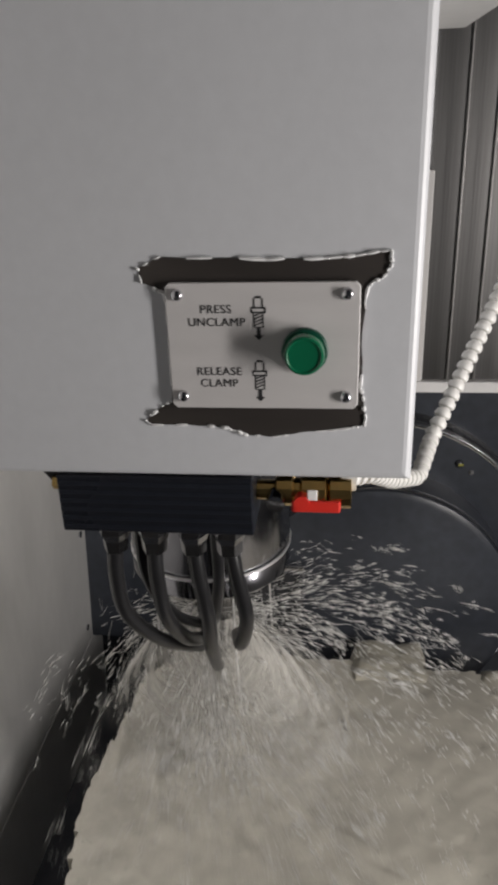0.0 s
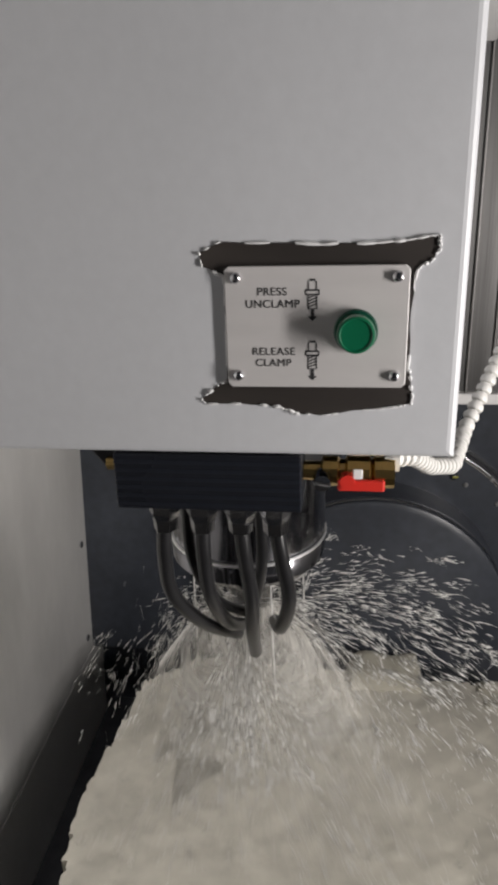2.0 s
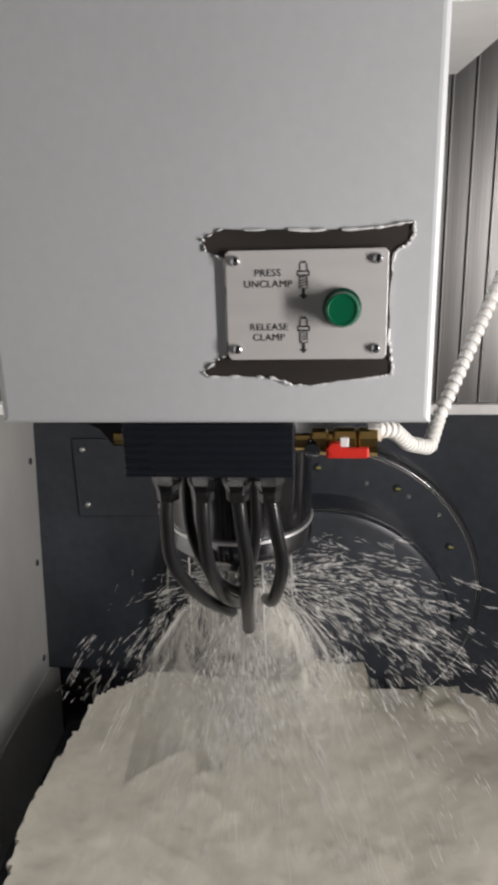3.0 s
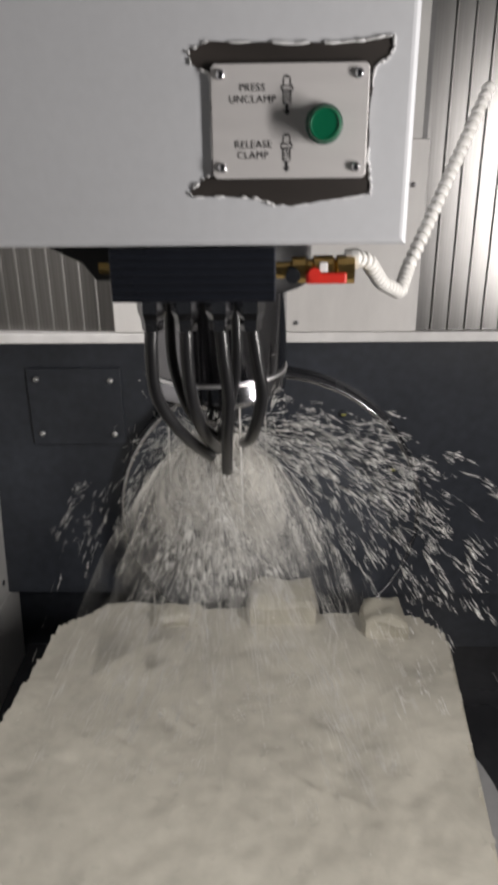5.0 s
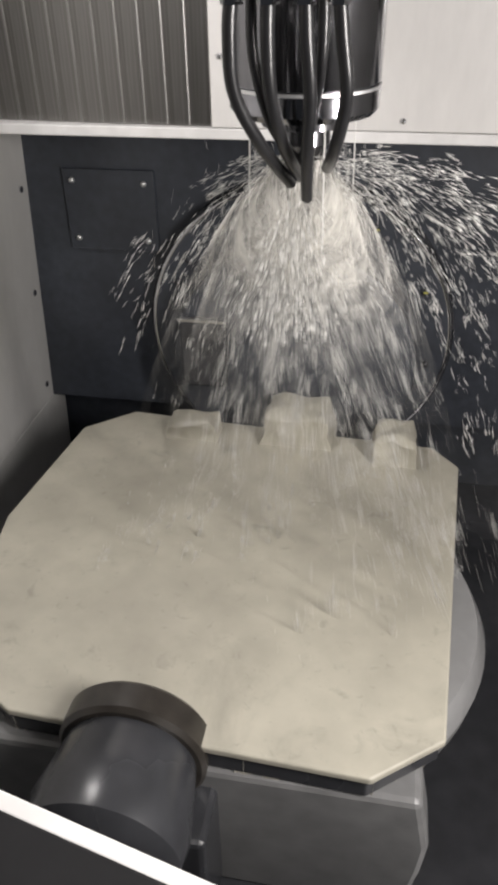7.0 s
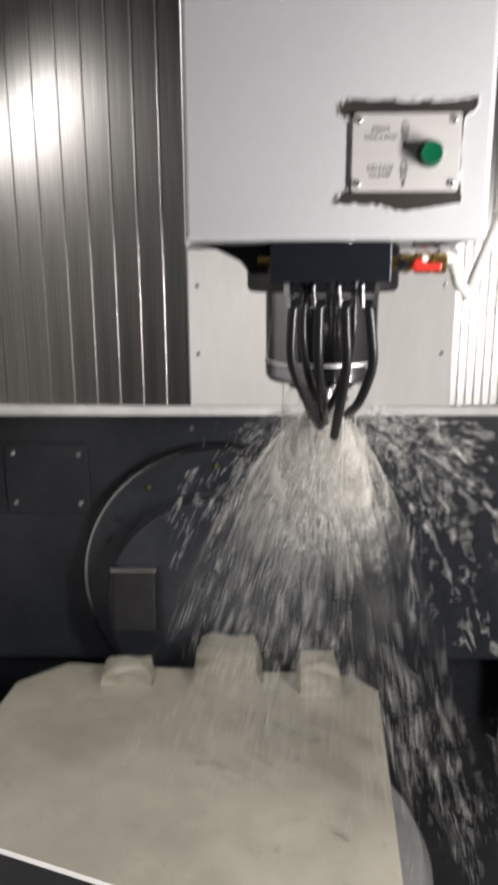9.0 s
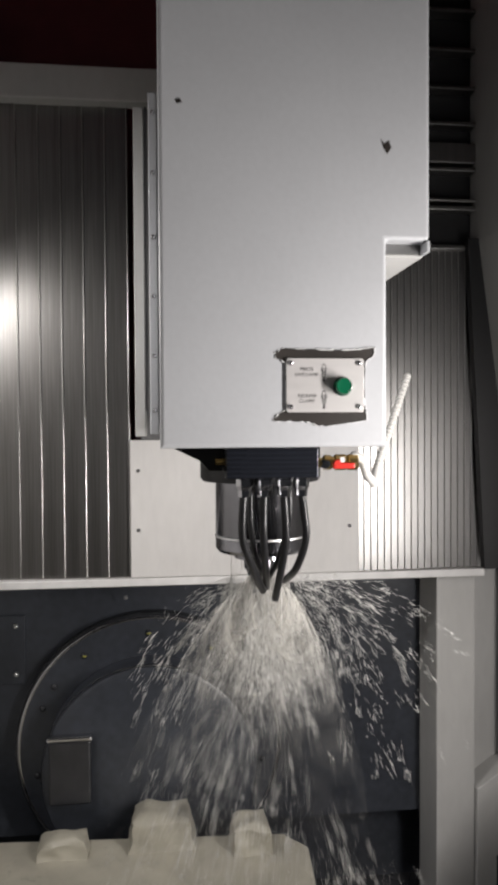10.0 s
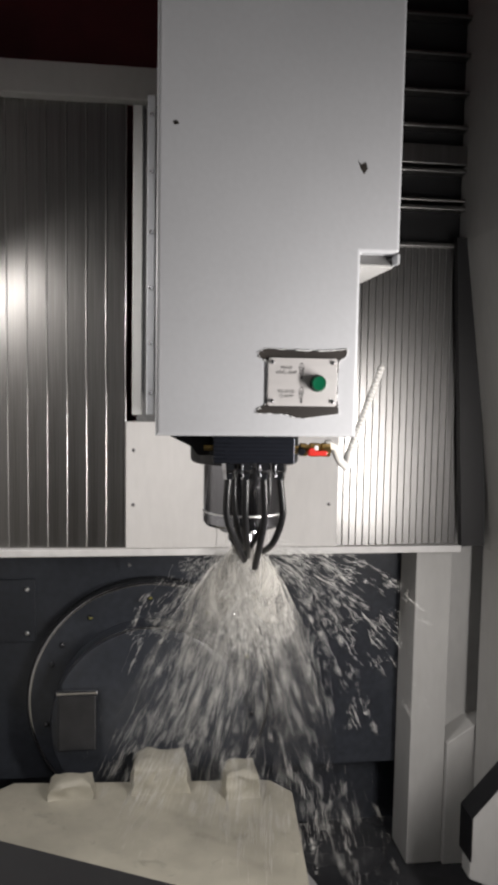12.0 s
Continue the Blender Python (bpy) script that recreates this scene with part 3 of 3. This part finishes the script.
HOSES = [((-0.074, 0.030), (-0.030, 0.13)), ((-0.041, 0.030), (-0.022, 0.14)), ((-0.008, 0.030), (-0.010, 0.115)), ((0.022, 0.030), (0.010, 0.13))]
for i, ((x, y), (tx, ty)) in enumerate(HOSES):
    end = 1.165 + (0.0, 0.005, -0.012, 0.018)[i]
    nut = part("hose_nut", lathe([(0.0130, 1.379), (0.0140, 1.374), (0.0140, 1.364), (0.0112, 1.357), (0.0105, 1.346), (0.0, 1.346)], "z", (x, y, 0), 6), CHROME, head, "chromed hose nut")
    part("nut_collar", lathe([(0.0100, 1.386), (0.0100, 1.375), (0.0, 1.374)], "z", (x, y - 0.002, 0), 18), CHROME, nut, "bright collar", True)
    bend = (-0.008, -0.002, 0.006, 0.012)[i]
    part("hose", tube([(x, y, 1.356), (x + bend * 0.4, y, 1.32), (x + (tx - x) * 0.15 + bend, y + 0.012, 1.27), (x + (tx - x) * 0.55 + bend * 0.5, y + (ty - y) * 0.45, 1.215), (tx, ty, end)], 0.0068, 12), RUBBER, head, "black rubber coolant hose", True)
for i, (x, y) in enumerate(((-0.060, 0.056), (0.006, 0.056))):
    part("hose", tube([(x, y, 1.37), (x, y + 0.005, 1.30), (x * 0.6 - 0.01, y + 0.04, 1.23), (-0.02, 0.14, 1.185)], 0.0055, 10), RUBBER, head, smooth=True)

# ball valve, fittings and the white hose
valve = part("ball_valve", lathe([(0.008, 0.046), (0.008, 0.060), (0.0125, 0.062), (0.0125, 0.074), (0.010, 0.076), (0.010, 0.080), (0.0135, 0.082), (0.0135, 0.100), (0.010, 0.102), (0.0135, 0.104), (0.0135, 0.120), (0.0, 0.121)], "x", (0, 0.035, 1.402), 12), BRASS, head, "brass ball valve")
part("handle", box(0.074, 0.112, 0.016, 0.020, 1.392, 1.402, 0.0018), RED, valve, "red valve handle")
part("handle_hub", lathe([(0.006, 0.014), (0.006, 0.024), (0.0, 0.0245)], "y", (0.082, 0, 1.401), 12), RED, valve)
part("label_band", box(0.086, 0.094, 0.0155, 0.0175, 1.403, 1.412, 0.001), WHITE_EDGE, valve)
part("plug", lathe([(0.0, 0.012), (0.007, 0.013), (0.008, 0.018), (0.008, 0.03)], "y", (0.062, 0, 1.400), 12), CHROME, valve, smooth=True)
part("left_plug", lathe([(0.0, -0.122), (0.006, -0.122), (0.006, -0.106)], "x", (0, 0.035, 1.405), 6), BRASS, head, "brass plug")


def beaded_hose():
    path = [(0.118, 0.04, 1.412), (0.136, 0.06, 1.406), (0.158, 0.11, 1.375), (0.187, 0.16, 1.354), (0.204, 0.21, 1.374), (0.236, 0.25, 1.43), (0.273, 0.29, 1.501), (0.31, 0.33, 1.572)]
    pts = [Vector(p) for p in path]
    line = []
    for a, b in zip(pts, pts[1:]):
        k = max(1, round((b - a).length / 0.011))
        line += [a.lerp(b, j / k) for j in range(k)]
    for a, b in zip(line, line[1:] + [pts[-1]]):
        if (b - a).length < 1e-5:
            continue
        ln = (b - a).length
        bm = lathe([(0.0045, 0.0), (0.0078, ln * 0.15), (0.0085, ln * 0.4), (0.0075, ln * 0.75), (0.005, ln), (0.0, ln)], "z", seg=12)
        ob = part("bead", bm, WHITE_HOSE, coil, smooth=True)
        ob.matrix_basis = Matrix.Translation(a) @ (b - a).to_track_quat("Z", "Y").to_matrix().to_4x4()


coil = part("beaded_hose", lathe([(0.009, 0.112), (0.010, 0.118), (0.010, 0.124), (0.0, 0.124)], "x", (0, 0.04, 1.411), 12), WHITE_HOSE, head, "white segmented coolant hose")
beaded_hose()


# ---------------------------------------------------------------- work lamps
def work_lamp(eye, target, w, h):
    m = look(eye, target)
    ob = thing("work_lamp", "slim machine work lamp on the side wall", "lamp", group="work lamps")
    ob.matrix_basis = m
    part("housing", box(-w / 2 - 0.02, w / 2 + 0.02, -h / 2 - 0.02, h / 2 + 0.02, 0.012, 0.05, 0.006), BLACK, ob)
    return ob


work_lamp(*LAMP_R, 0.09, 0.72)
work_lamp(*LAMP_L, 0.09, 0.46)


# ---------------------------------------------------------------- coolant spray
spray = thing("coolant_spray", "white coolant spraying in a cone from the spindle nose", "spray", kind="stuff")
NOZ = Vector((SX, 0.16, 1.175))


def streak(verts, faces, at, way, length, width):
    """A drop drawn out along its way: a six-sided spindle."""
    side = way.orthogonal().normalized()
    up = way.cross(side)
    n = len(verts)
    verts.append(at - way * length * 0.5)
    for k in range(4):
        a = math.pi / 2 * k
        verts.append(at + way * length * 0.12 + (side * math.cos(a) + up * math.sin(a)) * width)
    verts.append(at + way * length * 0.5)
    for k in range(4):
        i, j = n + 1 + k, n + 1 + (k + 1) % 4
        faces.append((n, j, i))
        faces.append((n + 5, i, j))


def streak_object(name, items, mat, parent):
    verts, faces = [], []
    for it in items:
        streak(verts, faces, *it)
    me = bpy.data.meshes.new(name)
    me.from_pydata([tuple(v) for v in verts], [], faces)
    me.materials.append(mat)
    me.polygons.foreach_set("use_smooth", [True] * len(me.polygons))
    ob = new(name, me)
    ob.parent = parent
    return ob


def aim(a, theta):
    return Vector((math.sin(theta) * math.cos(a), math.sin(theta) * math.sin(a), -math.cos(theta)))


def clump(out, rng, at, way, count, wide, long, sizes, lengths):
    """A loose knot of fine drops flying together."""
    for _ in range(count):
        q = at + Vector((rng.gauss(0, wide), rng.gauss(0, wide), rng.gauss(0, wide))) + way * rng.gauss(0, long)
        d = (way + Vector((rng.gauss(0, 0.07), rng.gauss(0, 0.07), rng.gauss(0, 0.07)))).normalized()
        out.append((q, d, rng.uniform(*lengths), rng.choice(sizes)))


rng = random.Random(7)
PUFFS = []
for ring, (theta, count, knots) in enumerate(((9, 5, 9), (18, 9, 10), (27, 13, 10), (35, 12, 8))):
    for k in range(count):
        a = 2 * math.pi * (k + rng.random() * 0.7) / count
        if math.sin(a) < -0.15:
            continue
        th = radians(theta + rng.uniform(-4, 4))
        way = (aim(a, th) + Vector((0, 0.42 if math.cos(a) < 0.55 else 0.12, 0))).normalized()
        side = way.orthogonal().normalized()
        up = way.cross(side)
        items = []
        for _ in range(knots if ring < 3 or math.cos(a) < 0.2 else 5):
            off = side * rng.gauss(0, 0.042) + up * rng.gauss(0, 0.042) + way * rng.gauss(0, 0.08)
            d = (way + (off - way * off.dot(way)) * 1.4 + Vector((0, 0, -0.25))).normalized()
            clump(items, rng, off, d, rng.randint(6, 26), rng.uniform(0.002, 0.007), rng.uniform(0.008, 0.022), (0.0004, 0.0006, 0.0009, 0.0012), (0.004, 0.018))
        for _ in range(34):
            off = side * rng.gauss(0, 0.05) + up * rng.gauss(0, 0.05) + way * rng.gauss(0, 0.09)
            items.append((off, way, rng.uniform(0.003, 0.010), rng.choice((0.0005, 0.0008, 0.0012))))
        reach = 0.66
        for phase in range(3):
            if phase == 0:
                ob = first = streak_object("spray_burst", items, WATER, spray)
            else:
                ob = new("spray_burst", first.data)
                ob.parent = spray
            PUFFS.append((ob, way, reach, (phase + rng.random() * 0.6) / 3, 0.40 + rng.random() * 0.1))

# steady jets close to the nose
items = []
for _ in range(1500):
    a, th = rng.uniform(0, 2 * math.pi), radians(min(36, abs(rng.gauss(15, 12))))
    way = aim(a, th)
    r = rng.uniform(0.0, 0.26) ** 1.15
    items.append((way * r, way, rng.uniform(0.008, 0.026), rng.choice((0.0005, 0.0008, 0.0012)) * (0.6 + r)))
core = streak_object("spray_core", items, WATER, spray)


def thrown(count, mid, spread, fastest, far):
    """Drops flung sideways off the turning tool, falling in an arc."""
    out = []
    while count:
        a = rng.gauss(mid, spread)
        v, tt = rng.uniform(0.9, fastest), rng.uniform(0.04, 0.33)
        w0 = rng.uniform(-0.3, 0.30)
        p = Vector((math.cos(a) * v * tt, math.sin(a) * v * tt, w0 * tt - 4.9 * tt * tt))
        d = Vector((math.cos(a) * v, math.sin(a) * v, w0 - 9.8 * tt)).normalized()
        if p.z > -0.48 and p.xy.length < far and p.y > -0.05:
            clump(out, rng, p, d, rng.randint(2, 14), rng.uniform(0.002, 0.007), rng.uniform(0.008, 0.020), (0.0003, 0.0005, 0.0007), (0.008, 0.030))
            count -= 1
    return out


umbrella = streak_object("spray_umbrella", thrown(310, 0.62, 0.55, 2.7, 0.41) + thrown(90, 2.4, 0.30, 1.4, 0.27), WATER, spray)


def veil_material(name, ways, strength, low, high, foot):
    """Milky streaks drawn out along a cone; thins towards the foot."""
    m = bpy.data.materials.new(name)
    m.use_nodes = True
    n, l = m.node_tree.nodes, m.node_tree.links
    n.remove(n["Principled BSDF"])
    dif, tra, clear = n.new("ShaderNodeBsdfDiffuse"), n.new("ShaderNodeBsdfTranslucent"), n.new("ShaderNodeBsdfTransparent")
    dif.inputs["Color"].default_value = tra.inputs["Color"].default_value = (0.86, 0.84, 0.79, 1)
    body, whole = n.new("ShaderNodeMixShader"), n.new("ShaderNodeMixShader")
    l.new(dif.outputs[0], body.inputs[1])
    l.new(tra.outputs[0], body.inputs[2])
    l.new(clear.outputs[0], whole.inputs[1])
    l.new(body.outputs[0], whole.inputs[2])
    l.new(whole.outputs[0], n["Material Output"].inputs[0])
    co, sep = n.new("ShaderNodeTexCoord"), n.new("ShaderNodeSeparateXYZ")
    l.new(co.outputs["Object"], sep.inputs[0])
    ang = n.new("ShaderNodeMath")
    ang.operation = "ARCTAN2"
    l.new(sep.outputs["Y"], ang.inputs[0])
    l.new(sep.outputs["X"], ang.inputs[1])
    com = n.new("ShaderNodeCombineXYZ")
    for src, factor, slot in ((ang.outputs[0], ways, "X"), (sep.outputs["Z"], 7.0, "Y")):
        mu = n.new("ShaderNodeMath")
        mu.operation = "MULTIPLY"
        mu.inputs[1].default_value = factor
        l.new(src, mu.inputs[0])
        l.new(mu.outputs[0], com.inputs[slot])
    tex = n.new("ShaderNodeTexNoise")
    tex.inputs["Scale"].default_value, tex.inputs["Detail"].default_value, tex.inputs["Roughness"].default_value = 1.0, 5, 0.7
    l.new(com.outputs[0], tex.inputs["Vector"])
    mr = n.new("ShaderNodeMapRange")
    mr.interpolation_type = "SMOOTHSTEP"
    mr.inputs["From Min"].default_value, mr.inputs["From Max"].default_value = low, high
    mr.inputs["To Max"].default_value = strength
    l.new(tex.outputs["Fac"], mr.inputs["Value"])
    fade = n.new("ShaderNodeMapRange")
    fade.interpolation_type = "SMOOTHSTEP"
    fade.inputs["From Min"].default_value, fade.inputs["From Max"].default_value = -foot, -0.05
    fade.inputs["To Min"].default_value = 0.07
    tail = n.new("ShaderNodeMapRange")
    tail.interpolation_type = "SMOOTHSTEP"
    tail.inputs["From Min"].default_value, tail.inputs["From Max"].default_value = -0.62, -0.30
    l.new(sep.outputs["Z"], tail.inputs["Value"])
    thin = n.new("ShaderNodeMath")
    thin.operation = "MULTIPLY"
    l.new(fade.outputs[0], thin.inputs[0])
    l.new(tail.outputs[0], thin.inputs[1])
    l.new(sep.outputs["Z"], fade.inputs["Value"])
    mu = n.new("ShaderNodeMath")
    mu.operation = "MULTIPLY"
    l.new(mr.outputs[0], mu.inputs[0])
    l.new(thin.outputs[0], mu.inputs[1])
    l.new(mu.outputs[0], whole.inputs[0])
    return m


for k in range(4):
    a = 2 * math.pi * (k + 0.3) / 4
    x, y = 0.066 * math.cos(a), 0.04 + 0.066 * math.sin(a)
    part("coolant_jet", tube([(x, y, 0.05), (x * 1.02, y, -0.01), (x * 1.04, y + 0.004, -0.06), (x * 1.08, y + 0.012, -0.12)], [0.0008, 0.0010, 0.0009, 0.0003], 8), WATER, spray, smooth=True)

VEILS = []
for i, (slope, curve, foot, ways, strength) in enumerate(((0.15, 0.22, 0.30, 3, 0.90), (0.31, 0.26, 0.34, 5, 0.80), (0.46, 0.30, 0.30, 7, 0.66))):
    prof = []
    for k in range(15):
        z = 0.01 - 0.72 * k / 14
        d = 0.01 - z
        prof.append((0.030 + slope * 0.75 * (1 - math.exp(-d / 0.62)) + curve * math.sqrt(d) * 0.25, z))
    bm = bmesh.new()
    rings = [[bm.verts.new((r * math.cos(2 * math.pi * q / 72), r * math.sin(2 * math.pi * q / 72) * (1.0 if q < 36 else 0.35) - 0.32 * z, z)) for q in range(72)] for r, z in prof]
    for a, b in zip(rings, rings[1:]):
        for q in range(72):
            bm.faces.new((a[q], a[(q + 1) % 72], b[(q + 1) % 72], b[q]))
    VEILS.append(part("spray_veil", bm, veil_material("coolant_veil", ways, strength, 0.40, 0.74, foot), spray, smooth=True))


# ---------------------------------------------------------------- movement
# the carriage panel lags a little behind the head at first
CARRIAGE = [(t, x - 0.085 * min(1.0, max(0.0, (5.0 - t) / 1.8)), z) for t, x, z in TRAVEL]


# depth of the foam over the table top: seconds, metres
FLOOD = [(0.0, 0.066), (3.2, 0.060), (4.8, 0.030), (5.5, 0.014), (6.2, 0.002), (6.7, -0.006), (8.3, -0.020), (9.0, -0.026), (12.0, -0.026)]


def fall(way, reach, u):
    """A burst leaves along its way and drops faster and faster."""
    return Matrix.Translation(way * (0.13 + reach * (0.72 * u)) + Vector((0, 0, -0.30 * reach * u - 0.14 * reach * u * u)))


def motions():
    walk(foam, [(t, pose(-0.33, 0.40, TZ + h)) for t, h in FLOOD])
    walk(head, [(t, pose(x, 0, z)) for t, x, z in TRAVEL])
    walk(panel, [(t, pose(x, 0, 0)) for t, x, z in CARRIAGE])
    for s, k in slats_l:
        f = (k + 1) / N_LEFT
        walk(s, [(t, pose(LEFT_END + (PANEL_L + x - LEFT_END) * f, 0.968 - 0.0026 * k, 0)) for t, x, z in CARRIAGE])
    for s, k in slats_r:
        f = (k + 1) / N_RIGHT
        walk(s, [(t, pose(PANEL_R + x + (RIGHT_END - PANEL_R - x) * f, 0.938 + 0.001 * k, 0)) for t, x, z in CARRIAGE])
    walk(spray, [(t, pose(NOZ.x + x, NOZ.y, NOZ.z + z)) for t, x, z in TRAVEL])
    for ob, way, reach, phase, period in PUFFS:
        rows, t = [], -phase * period
        while t < 12.0:
            for u in (0.0, 0.5, 1.0):
                tt = t + u * (period - 0.034)
                rows.append((tt, fall(way, reach, u)))
            t += period
        inside = [r for r in rows if 0.0 < r[0] < 12.0]
        u0 = min(1.0, phase * period / (period - 0.034))
        before, after = inside[-1], next(r for r in rows + [(12.5, rows[-1][1])] if r[0] >= 12.0)
        ahead = after[1].translation.z < before[1].translation.z
        end = before[1].lerp(after[1], (12.0 - before[0]) / (after[0] - before[0])) if ahead else after[1]
        walk(ob, [(0.0, fall(way, reach, u0))] + inside + [(12.0, end)])
    for i, ob in enumerate(VEILS):
        walk(ob, [(0.25 * k, pose(0, 0, 0, 0, 0, (16, 12, 10, 9)[i] * math.sin(k * (1.9, 2.3, 1.6, 2.7)[i]))) for k in range(49)])
    walk(core, [(0.25 * k, pose(0, 0, 0, 0, 0, -75 * k)) for k in range(49)])
    walk(umbrella, [(0.25 * k, pose(0, 0, 0, 0, 0, 9 * math.sin(k * 2.1))) for k in range(49)])


motions()
